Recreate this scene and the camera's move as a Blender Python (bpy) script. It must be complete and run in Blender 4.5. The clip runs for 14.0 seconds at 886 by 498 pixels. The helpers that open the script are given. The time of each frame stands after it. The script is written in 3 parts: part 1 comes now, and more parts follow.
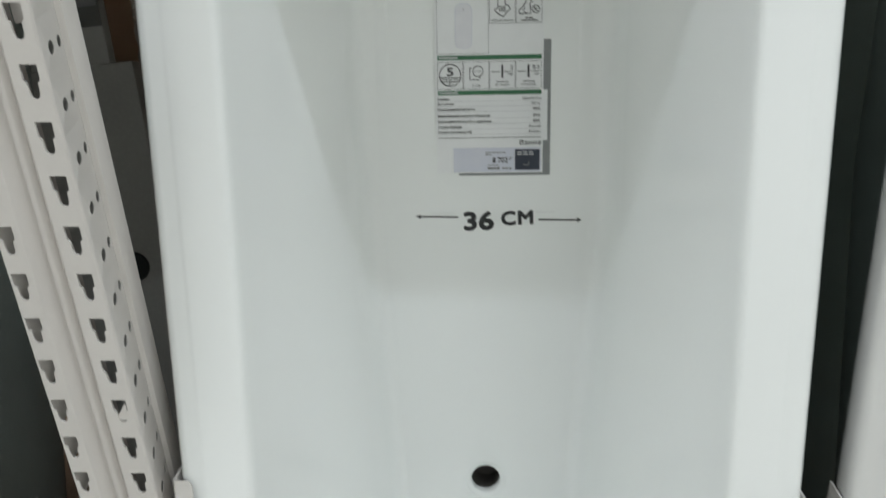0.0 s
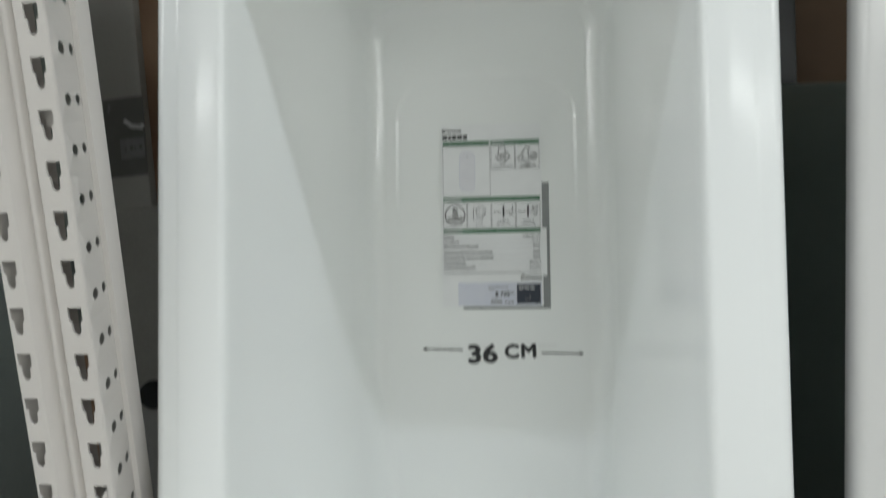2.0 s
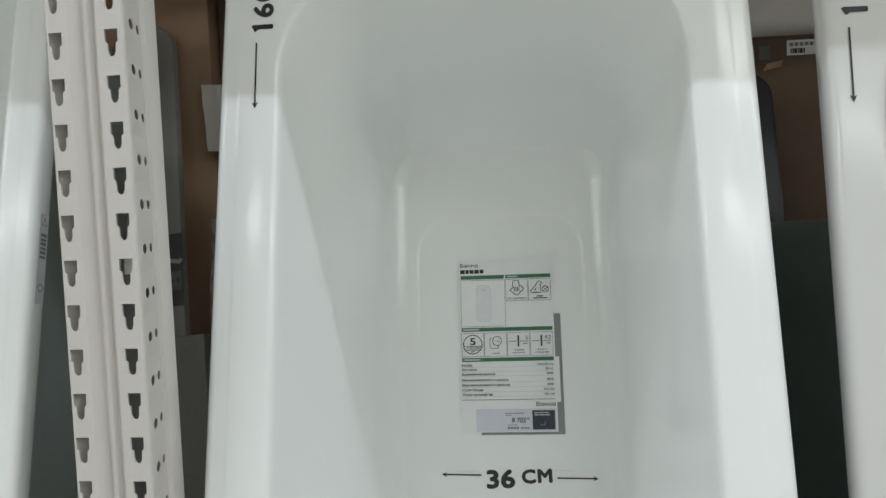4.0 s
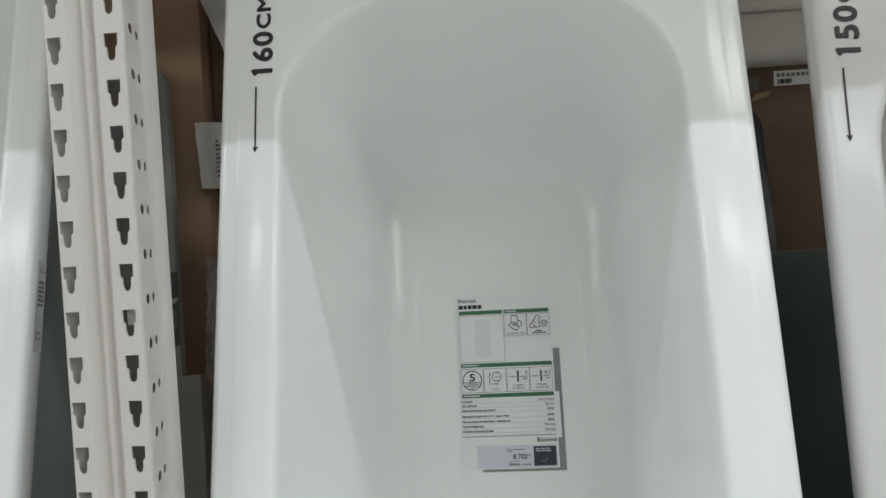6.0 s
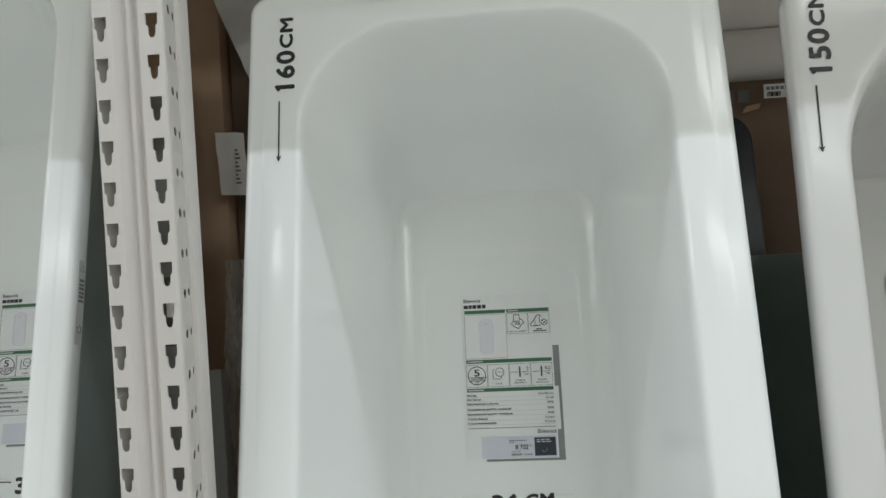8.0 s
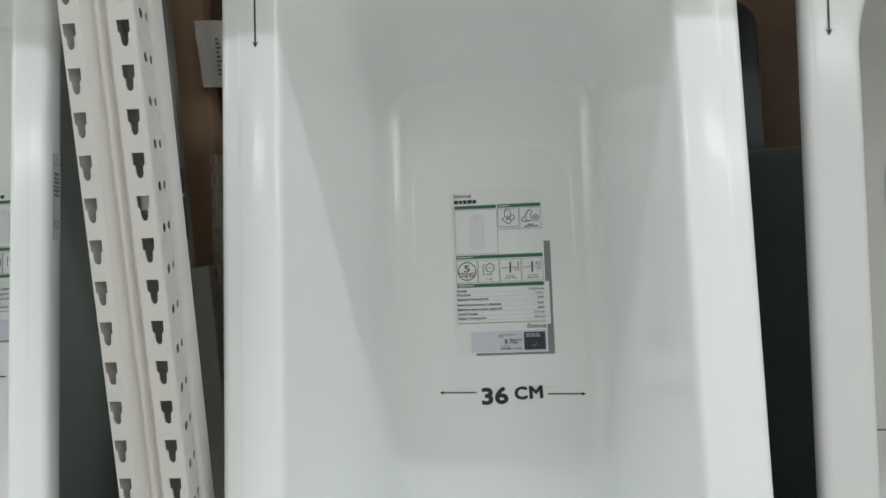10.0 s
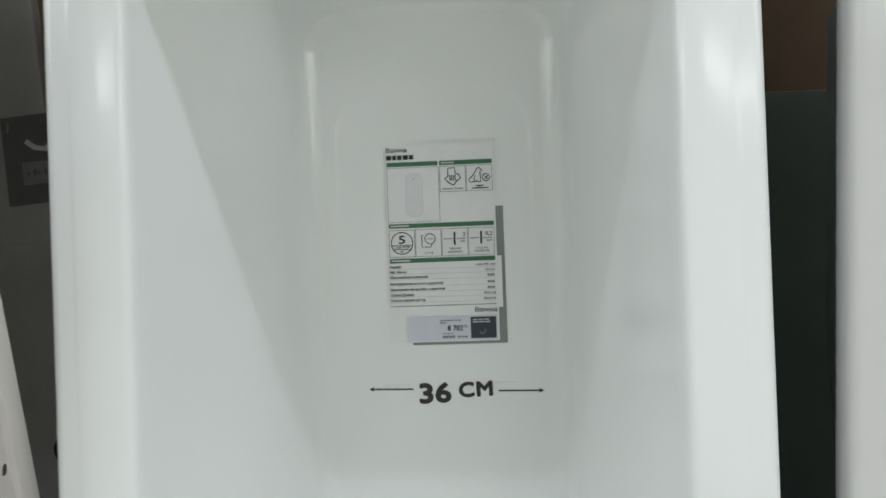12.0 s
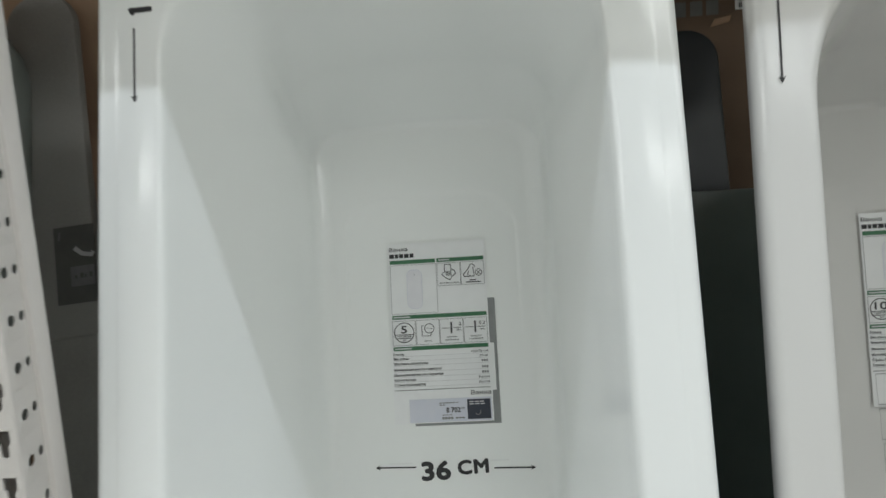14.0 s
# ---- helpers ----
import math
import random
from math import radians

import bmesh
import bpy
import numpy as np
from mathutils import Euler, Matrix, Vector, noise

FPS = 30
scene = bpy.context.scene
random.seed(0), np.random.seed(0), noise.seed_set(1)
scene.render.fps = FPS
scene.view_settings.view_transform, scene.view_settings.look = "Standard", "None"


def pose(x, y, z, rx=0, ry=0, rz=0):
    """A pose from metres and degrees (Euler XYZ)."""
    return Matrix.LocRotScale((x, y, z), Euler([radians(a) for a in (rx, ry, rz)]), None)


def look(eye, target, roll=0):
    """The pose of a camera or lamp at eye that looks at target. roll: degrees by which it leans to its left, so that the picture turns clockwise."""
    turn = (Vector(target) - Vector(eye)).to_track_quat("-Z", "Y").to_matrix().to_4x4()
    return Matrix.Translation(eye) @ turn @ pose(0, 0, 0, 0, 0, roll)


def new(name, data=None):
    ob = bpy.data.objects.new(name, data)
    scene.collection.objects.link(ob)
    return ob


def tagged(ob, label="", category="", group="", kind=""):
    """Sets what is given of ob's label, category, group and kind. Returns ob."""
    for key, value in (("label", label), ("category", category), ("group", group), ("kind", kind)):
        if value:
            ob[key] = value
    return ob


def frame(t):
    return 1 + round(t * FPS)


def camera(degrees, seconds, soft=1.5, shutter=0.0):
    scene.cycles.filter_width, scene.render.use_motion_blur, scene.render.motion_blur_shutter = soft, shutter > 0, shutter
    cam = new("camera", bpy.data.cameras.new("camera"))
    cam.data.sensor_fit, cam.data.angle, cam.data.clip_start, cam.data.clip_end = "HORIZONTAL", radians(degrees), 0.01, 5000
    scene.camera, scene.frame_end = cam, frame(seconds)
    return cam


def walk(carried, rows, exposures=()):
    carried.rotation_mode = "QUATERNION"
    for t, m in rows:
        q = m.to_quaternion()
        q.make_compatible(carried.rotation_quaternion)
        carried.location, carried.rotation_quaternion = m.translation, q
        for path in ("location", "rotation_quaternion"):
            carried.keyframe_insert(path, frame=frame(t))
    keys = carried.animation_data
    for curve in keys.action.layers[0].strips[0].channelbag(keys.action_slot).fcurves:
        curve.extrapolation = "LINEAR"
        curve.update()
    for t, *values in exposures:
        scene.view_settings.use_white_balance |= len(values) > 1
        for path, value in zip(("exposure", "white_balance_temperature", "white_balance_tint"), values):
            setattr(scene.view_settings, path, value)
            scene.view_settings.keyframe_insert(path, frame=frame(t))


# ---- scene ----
cam = camera(60.13, 14.0, 1.5, 0.4)
PATH = [
    (0, (-0.0755, -0.6312, 1.4082), (-0.1828, 1.1508, 0.5066), -1.33),
    (0.5, (-0.0462, -0.6615, 1.3964), (-0.1220, 1.0648, 0.3893), -0.80),
    (1, (-0.0453, -0.6559, 1.3845), (-0.1376, 1.0467, 0.3391), -0.81),
    (1.5, (-0.0395, -0.6736, 1.3834), (-0.1276, 1.0930, 0.4499), -1.00),
    (2, (0.0231, -0.7072, 1.3223), (-0.2437, 1.2311, 0.9078), -2.16),
    (2.5, (0.0483, -0.7486, 1.3300), (-0.2431, 1.2172, 1.1050), -1.79),
    (3, (0.0023, -0.7796, 1.3519), (-0.2465, 1.2001, 1.2143), -2.10),
    (5.3, (-0.0157, -0.8036, 1.3653), (-0.2632, 1.1794, 1.2610), -2.17),
    (5.5, (-0.0367, -0.7956, 1.3753), (-0.2522, 1.1894, 1.2600), -2.07),
    (6, (-0.0289, -0.8000, 1.3866), (-0.2352, 1.1885, 1.3298), -2.92),
    (6.5, (-0.0405, -0.8133, 1.3868), (-0.2483, 1.1753, 1.3393), -2.80),
    (7, (-0.0453, -0.8403, 1.3885), (-0.2642, 1.1472, 1.3446), -2.82),
    (7.2, (-0.0333, -0.8593, 1.3815), (-0.2772, 1.1262, 1.3536), -2.92),
    (9.3, (-0.0246, -0.9009, 1.3790), (-0.1761, 1.0869, 1.2227), -2.72),
    (9.5, (-0.0256, -0.8919, 1.3750), (-0.1871, 1.0919, 1.1787), -2.72),
    (10, (-0.0124, -0.8597, 1.3671), (-0.2341, 1.1059, 1.0717), -2.96),
    (10.5, (-0.0026, -0.8084, 1.3617), (-0.2504, 1.1462, 1.0182), -3.46),
    (11, (-0.0021, -0.7382, 1.3600), (-0.2044, 1.2158, 0.9844), -3.30),
    (11.5, (-0.0011, -0.6554, 1.3608), (-0.1677, 1.2892, 0.9237), -2.45),
    (12, (0.0134, -0.5823, 1.3815), (-0.1203, 1.3550, 0.9029), -2.47),
    (12.5, (0.0271, -0.5468, 1.3964), (-0.1313, 1.4037, 0.9839), -4.37),
    (13, (0.0653, -0.5385, 1.3785), (-0.0907, 1.4308, 1.0663), -4.33),
    (13.5, (0.0869, -0.5718, 1.3934), (-0.1031, 1.3962, 1.0917), -4.93),
    (14, (0.0747, -0.7101, 1.4209), (-0.1213, 1.2628, 1.1579), -3.81),
]
walk(cam, [(t, look(eye, target, roll)) for t, eye, target, roll in PATH])

# ---------------------------------------------------------------- light
world = bpy.data.worlds.new("hall_air")
scene.world = world
world.use_nodes = True
world.node_tree.nodes["Background"].inputs[0].default_value = (0.9, 1.0, 0.97, 1)
world.node_tree.nodes["Background"].inputs[1].default_value = 0.02

AISLE_COLOUR = (0.90, 0.995, 1.10)    # the tubes over this aisle are cooler than those farther off
HALL_COLOUR = (0.967, 1.0, 0.98)
LAMP_ROWS = [          # y, z, watts per lamp, x positions, length, width
    (-1.10, 4.9, 16.4, (-4.8, -3.2, -1.6, 0.0, 1.6, 3.2, 4.8), 1.2, 0.036),
    (-3.6, 4.9, 42.0, (-9.0, -6.0, 3.0, 6.0, 9.0), 2.6, 0.7),
    (-6.6, 4.9, 53.0, (-9.0, -6.0, -3.0, 3.0, 6.0, 9.0), 2.6, 0.7),
    # unseen row added behind the rack to brighten the back wall and gaps
    (3.3, 4.9, 30.0, (-3.0, 0.0, 3.0), 1.5, 0.6),
]


# ---------------------------------------------------------------- materials
def mat(name, colour, rough=0.5, metal=0.0, spot=None, spot_scale=6.0, spot_mix=0.25, grain=None, grain_scale=180.0,
        bump=0.0, bump_scale=300.0, coat=0.0, gloss=0.5, rough_var=0.0, stretch=(1, 1, 1)):
    """A painted, enamelled or raw surface: base colour, blotches, grain, relief."""
    m = bpy.data.materials.new(name)
    m.use_nodes = True
    nt = m.node_tree
    b = nt.nodes["Principled BSDF"]
    b.inputs["Roughness"].default_value = rough
    b.inputs["Metallic"].default_value = metal
    b.inputs["Specular IOR Level"].default_value = gloss
    b.inputs["Coat Weight"].default_value = coat
    b.inputs["Coat Roughness"].default_value = 0.06
    tc = nt.nodes.new("ShaderNodeTexCoord")
    mp = nt.nodes.new("ShaderNodeMapping")
    mp.inputs["Scale"].default_value = stretch
    nt.links.new(tc.outputs["Object"], mp.inputs["Vector"])

    def noise_at(scale, detail=4.0):
        n = nt.nodes.new("ShaderNodeTexNoise")
        n.inputs["Scale"].default_value = scale
        n.inputs["Detail"].default_value = detail
        nt.links.new(mp.outputs["Vector"], n.inputs["Vector"])
        return n

    def mixed(base, other, fac_socket, low, high, amount):
        r = nt.nodes.new("ShaderNodeMapRange")
        r.inputs["From Min"].default_value, r.inputs["From Max"].default_value = low, high
        r.inputs["To Max"].default_value = amount
        nt.links.new(fac_socket, r.inputs["Value"])
        x = nt.nodes.new("ShaderNodeMix")
        x.data_type = "RGBA"
        nt.links.new(r.outputs["Result"], x.inputs["Factor"])
        if isinstance(base, tuple):
            x.inputs["A"].default_value = (*base, 1)
        else:
            nt.links.new(base, x.inputs["A"])
        x.inputs["B"].default_value = (*other, 1)
        return x.outputs["Result"]

    out = tuple(colour)
    if spot:
        out = mixed(out, spot, noise_at(spot_scale).outputs["Fac"], 0.42, 0.68, spot_mix)
    if grain:
        out = mixed(out, grain, noise_at(grain_scale, 2.0).outputs["Fac"], 0.4, 0.75, 0.35)
    if isinstance(out, tuple):
        b.inputs["Base Color"].default_value = (*out, 1)
    else:
        nt.links.new(out, b.inputs["Base Color"])
    if rough_var:
        r = nt.nodes.new("ShaderNodeMapRange")
        r.inputs["To Min"].default_value, r.inputs["To Max"].default_value = max(0.02, rough - rough_var), rough + rough_var
        nt.links.new(noise_at(9.0).outputs["Fac"], r.inputs["Value"])
        nt.links.new(r.outputs["Result"], b.inputs["Roughness"])
    if bump:
        k = nt.nodes.new("ShaderNodeBump")
        k.inputs["Strength"].default_value = bump
        k.inputs["Distance"].default_value = 0.002
        nt.links.new(noise_at(bump_scale, 3.0).outputs["Fac"], k.inputs["Height"])
        nt.links.new(k.outputs["Normal"], b.inputs["Normal"])
    return m


ENAMEL = mat("white_enamel", (0.912, 0.93, 0.914), 0.14, spot=(0.89, 0.908, 0.892), spot_scale=3.0, spot_mix=0.3, bump=0.012, bump_scale=14, gloss=0.5, rough_var=0.02)
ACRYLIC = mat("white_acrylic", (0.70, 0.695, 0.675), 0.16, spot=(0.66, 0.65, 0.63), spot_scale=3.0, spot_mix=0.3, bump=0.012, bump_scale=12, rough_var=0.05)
PRIMER = mat("grey_green_ground_coat", (0.34, 0.39, 0.37), 0.32, spot=(0.26, 0.30, 0.285), spot_scale=5, spot_mix=0.6, grain=(0.39, 0.43, 0.41), bump=0.08, bump_scale=160)
DARK_COAT = mat("dark_green_ground_coat", (0.20, 0.245, 0.235), 0.3, spot=(0.155, 0.195, 0.185), spot_scale=4, spot_mix=0.6, bump=0.06, bump_scale=120)
# dark green coat taken nearly black: shade put into the right panel's colour
PANEL_SHADE = mat("shaded_panel_coat", (0.020, 0.024, 0.027), 0.4, spot=(0.014, 0.018, 0.02), spot_scale=6, spot_mix=0.5, bump=0.05, bump_scale=120)
GREY_COAT = mat("grey_ground_coat", (0.36, 0.35, 0.33), 0.4, spot=(0.28, 0.27, 0.255), spot_scale=4, spot_mix=0.6, grain=(0.43, 0.42, 0.40), bump=0.1, bump_scale=150)
RACK = mat("cream_powder_coat", (0.67, 0.635, 0.60), 0.42, spot=(0.62, 0.585, 0.55), spot_scale=8, spot_mix=0.3, grain=(0.69, 0.655, 0.62), bump=0.05, bump_scale=420, rough_var=0.08)
GUIDE = mat("guide_paint", (0.68, 0.65, 0.615), 0.45, spot=(0.61, 0.575, 0.54), spot_scale=14, spot_mix=0.5, bump=0.04, bump_scale=300)
CARD = mat("brown_cardboard", (0.45, 0.30, 0.20), 0.85, spot=(0.39, 0.255, 0.165), spot_scale=5, spot_mix=0.6, grain=(0.49, 0.34, 0.23), grain_scale=90, bump=0.15, bump_scale=260, stretch=(1, 1, 0.25))
# darker brown than the tall carton's cardboard
DARK_CARD = mat("dark_brown_cardboard", (0.17, 0.115, 0.077), 0.85, spot=(0.12, 0.08, 0.054), spot_scale=6, spot_mix=0.6, bump=0.15, bump_scale=240)
BOARD = mat("chipboard", (0.20, 0.135, 0.09), 0.8, spot=(0.14, 0.09, 0.06), spot_scale=20, spot_mix=0.7, grain=(0.28, 0.2, 0.14), bump=0.2, bump_scale=200)
PAPER = mat("white_paper", (0.86, 0.87, 0.87), 0.4, spot=(0.82, 0.83, 0.83), spot_scale=40, spot_mix=0.4, bump=0.03, bump_scale=60)
LILAC = mat("pale_lilac_paper", (0.66, 0.68, 0.76), 0.4, spot=(0.72, 0.73, 0.78), spot_scale=30, spot_mix=0.5)
PALE_LILAC = mat("pale_lilac_print", (0.78, 0.78, 0.81), 0.5, spot=(0.82, 0.82, 0.84), spot_scale=60, spot_mix=0.6)
GREEN = mat("green_print", (0.045, 0.165, 0.080), 0.5, spot=(0.065, 0.20, 0.105), spot_scale=80, spot_mix=0.4)
NAVY = mat("navy_print", (0.028, 0.036, 0.055), 0.4, spot=(0.045, 0.05, 0.07), spot_scale=60, spot_mix=0.5)
INK = mat("black_ink", (0.022, 0.022, 0.024), 0.5, spot=(0.035, 0.035, 0.036), spot_scale=90, spot_mix=0.5)
GREYINK = mat("grey_ink", (0.22, 0.22, 0.22), 0.6, spot=(0.3, 0.3, 0.3), spot_scale=90, spot_mix=0.4)
PALEINK = mat("pale_ink", (0.62, 0.62, 0.63), 0.6, spot=(0.68, 0.68, 0.68), spot_scale=60, spot_mix=0.4)
RESIDUE = mat("glue_residue", (0.80, 0.81, 0.80), 0.5, spot=(0.86, 0.87, 0.86), spot_scale=60, spot_mix=0.6)
HOLDER = mat("grey_plastic_holder", (0.25, 0.26, 0.26), 0.4, spot=(0.3, 0.31, 0.31), spot_scale=30, spot_mix=0.5)
TAG = mat("dark_grey_label", (0.13, 0.127, 0.12), 0.5, spot=(0.16, 0.155, 0.148), spot_scale=40, spot_mix=0.5)
HOLE_BLACK = mat("hole_black", (0.012, 0.013, 0.013), 0.6, bump=0.1)
DRAIN_SHADE = mat("drain_shade", (0.10, 0.092, 0.085), 0.7, spot=(0.07, 0.065, 0.06), spot_scale=40)
CONCRETE = mat("polished_concrete", (0.60, 0.585, 0.555), 0.35, spot=(0.52, 0.505, 0.48), spot_scale=1.2, spot_mix=0.6, grain=(0.64, 0.625, 0.6), grain_scale=40, bump=0.05)
WALL = mat("pale_wall_paint", (0.72, 0.72, 0.69), 0.7, spot=(0.66, 0.66, 0.63), spot_scale=1.5, spot_mix=0.5, bump=0.1, bump_scale=120)
CEIL = mat("ceiling_paint", (0.62, 0.63, 0.63), 0.8, spot=(0.56, 0.57, 0.57), spot_scale=1.0, spot_mix=0.5)
HOUSING = mat("lamp_housing", (0.8, 0.8, 0.8), 0.4, spot=(0.75, 0.75, 0.75), spot_scale=12)

FOAM = mat("grey_white_foam", (0.60, 0.57, 0.535), 0.6, spot=(0.50, 0.475, 0.45), spot_scale=9, spot_mix=0.6, bump=0.1, bump_scale=70)

WHITE_FOAM = mat("white_foam", (0.84, 0.80, 0.755), 0.6, spot=(0.78, 0.74, 0.70), spot_scale=9, spot_mix=0.6, bump=0.1, bump_scale=70)

FILM = bpy.data.materials.new("stretch_film")
FILM.use_nodes = True
_b = FILM.node_tree.nodes["Principled BSDF"]
_b.inputs["Base Color"].default_value = (0.86, 0.84, 0.8, 1)
_b.inputs["Roughness"].default_value = 0.12
_b.inputs["Alpha"].default_value = 0.45


# ---------------------------------------------------------------- builders
def mesh_of(name, verts, faces, smooth=False, sharp=None):
    me = bpy.data.meshes.new(name)
    me.from_pydata([tuple(v) for v in verts], [], faces)
    me.update()
    if smooth:
        me.polygons.foreach_set("use_smooth", [True] * len(me.polygons))
        if sharp is not None:
            me.set_sharp_from_angle(angle=radians(sharp))
    return me


def thing(name, m, label, category, group="", kind=""):
    ob = new(name)
    ob.empty_display_size = 0.05
    ob.matrix_world = m
    return tagged(ob, label, category, group, kind)


def part_mesh(name, me, material, parent, label=""):
    ob = new(name, me)
    me.materials.append(material)
    if parent is not None:
        ob.parent = parent
    if label:
        ob["label"] = label
    return ob


def part(name, bm, material, parent, label="", smooth=False):
    me = bpy.data.meshes.new(name)
    bmesh.ops.recalc_face_normals(bm, faces=bm.faces)
    bm.to_mesh(me)
    bm.free()
    if smooth:
        me.polygons.foreach_set("use_smooth", [True] * len(me.polygons))
        me.set_sharp_from_angle(angle=radians(40))
    return part_mesh(name, me, material, parent, label)


def box_bm(x0, x1, y0, y1, z0, z1, bevel=0.0, segments=2):
    bm = bmesh.new()
    bmesh.ops.create_cube(bm, size=1)
    for v in bm.verts:
        v.co = Vector(((x0 + x1) / 2 + v.co.x * (x1 - x0), (y0 + y1) / 2 + v.co.y * (y1 - y0), (z0 + z1) / 2 + v.co.z * (z1 - z0)))
    if bevel:
        bmesh.ops.bevel(bm, geom=bm.edges[:], offset=bevel, segments=segments, affect="EDGES", profile=0.5)
    return bm


def block(name, x0, x1, y0, y1, z0, z1, material, bevel=0.0, label="", category="", kind="structure", parent=None):
    ob = part(name, box_bm(x0, x1, y0, y1, z0, z1, bevel), material, parent, smooth=bevel > 0)
    return tagged(ob, label, category, "", kind)


def mend_crossbars(faces, co):
    """Letters of two stems and a bar fill badly: gives each of them three clean quads."""
    root = list(range(len(co)))

    def find(i):
        while root[i] != i:
            i = root[i]
        return i

    for f in faces:
        for i in f[1:]:
            root[find(i)] = find(f[0])
    glyphs = {}
    for i in range(len(co)):
        glyphs.setdefault(find(i), []).append(i)
    for head, ids in glyphs.items():
        xs, ys = ({round(co[i][k], 6) for i in ids} for k in (0, 1))
        if len(ids) == 12 and len(xs) == 6 and len(ys) == 4:
            ids.sort()
            faces = [f for f in faces if find(f[0]) != head] + [tuple(ids[k:k + 4]) for k in (0, 4, 8)]
    return faces


def lettering(name, words, size, m, material, parent, width=None, align="LEFT", bold=0.0, spacing=1.0):
    """Words in the built-in font as a thin mesh; baseline start at m."""
    cu = bpy.data.curves.new(name, "FONT")
    cu.body, cu.size, cu.align_x, cu.extrude, cu.offset, cu.resolution_u, cu.space_character = words, 1.0, "LEFT", 0.0, 0.0, 3, spacing
    tmp = new(name + "_tmp", cu)
    bpy.context.view_layer.update()
    me = bpy.data.meshes.new_from_object(tmp.evaluated_get(bpy.context.evaluated_depsgraph_get()))
    bpy.data.objects.remove(tmp)
    bpy.data.curves.remove(cu)
    co = np.empty(len(me.vertices) * 3)
    me.vertices.foreach_get("co", co)
    co = co.reshape(-1, 3)
    lo, hi = co.min(0), co.max(0)
    sy = size / 0.72
    sx = sy if width is None else width / (hi[0] - lo[0])
    co[:, 0] = (co[:, 0] - lo[0]) * sx - (0 if align == "LEFT" else (hi[0] - lo[0]) * sx)
    co[:, 1] *= sy
    shift = bold * sy
    faces = mend_crossbars([tuple(p.vertices) for p in me.polygons], co)
    verts, polys = [], []
    for k, (a, b) in enumerate(((0, 0), (1, 0), (-1, 0), (0, 1), (0, -1), (0.7, 0.7), (-0.7, 0.7), (0.7, -0.7), (-0.7, -0.7)) if bold else ((0, 0),)):
        layer = np.c_[co[:, 0] + a * shift, co[:, 1] + b * shift, co[:, 2] + 0.00004 * k, np.ones(len(co))] @ np.array(m).T
        polys += [tuple(len(verts) + i for i in f) for f in faces]
        verts += layer[:, :3].tolist()
    bpy.data.meshes.remove(me)
    me = mesh_of(name, verts, polys)
    return part_mesh(name, me, material, parent)


# ---------------------------------------------------------------- plan
LEAN, SWING = radians(14.27), radians(0.79)   # the tubs lean back against the rack, a little askew
SPIN = Matrix.Rotation(SWING, 3, "Z")
ACROSS = SPIN @ Vector((1, 0, 0))
UP = SPIN @ Vector((0, math.sin(LEAN), math.cos(LEAN)))
OUT = SPIN @ Vector((0, -math.cos(LEAN), math.sin(LEAN)))
FOOT = Vector((-0.0708, -0.1208, 0.2451))     # u = 0, v = 0 of the middle tub's rim plane


def on_tub(u, v, n=0.0, turn=0.0):
    """A pose on the leaning rim plane: x across, y up along the tub, z out towards the aisle."""
    m = Matrix((ACROSS, UP, OUT)).transposed().to_4x4()
    m.translation = FOOT + ACROSS * u + UP * v + OUT * n
    return m @ pose(0, 0, 0, 0, 0, turn)


# ---------------------------------------------------------------- setting
block("floor", -12, 12, -9, 5, -0.1, 0.0, CONCRETE, label="pale polished concrete shop floor", category="floor")
block("ceiling", -12, 12, -9, 5, 5.2, 5.3, CEIL, label="high grey shop ceiling", category="ceiling")
block("wall_back", -12, 12, 5.0, 5.2, 0, 5.2, WALL, label="plain pale wall", category="wall")
block("wall_front", -12, 12, -9.2, -9.0, 0, 5.2, WALL, label="plain pale wall", category="wall")
block("wall_left", -12.2, -12, -9, 5, 0, 5.2, WALL, label="plain pale wall", category="wall")
block("wall_right", 12, 12.2, -9, 5, 0, 5.2, WALL, label="plain pale wall", category="wall")
block("plinth", -3.2, 3.2, -0.22, 1.9, 0.0, 0.205, RACK, 0.004, label="cream painted plinth under the tubs", category="plinth")
block("deck", -3.2, 3.2, -0.20, 1.9, 0.209, 0.228, BOARD, label="brown chipboard deck of the rack", category="deck")
block("shelf_above", -3.2, 3.2, 0.02, 1.05, 2.16, 2.19, BOARD, label="chipboard shelf above the tubs", category="shelf")
block("shelf_beam", -3.2, 3.2, -0.035, 0.015, 2.12, 2.24, RACK, 0.004, label="cream steel beam of the shelf above", category="beam")


def ceiling_lamp(x, y, z, watts, length, wide):
    ob = thing("ceiling_lamp", pose(x, y, z), "unseen white ceiling lamp hanging in the hall", "lamp", "ceiling lamps")
    bm = box_bm(-length / 2 - 0.02, length / 2 + 0.02, -wide / 2 - 0.03, wide / 2 + 0.03, 0.012, 0.07, 0.008)
    part("housing", bm, HOUSING, ob, smooth=True)
    for s in (-1, 1):
        part("hanger", box_bm(s * length * 0.35 - 0.004, s * length * 0.35 + 0.004, -0.004, 0.004, 0.07, 5.2 - z), HOUSING, ob)
    li = bpy.data.lights.new("lamp_light", "AREA")
    li.shape, li.size, li.size_y, li.energy, li.color = "RECTANGLE", length, wide, watts, AISLE_COLOUR if wide < 0.1 else HALL_COLOUR
    lo = new("lamp_light", li)
    lo.parent = ob


for y, z, watts, xs, length, wide in LAMP_ROWS:
    for x in xs:
        ceiling_lamp(x, y, z, watts, length, wide)


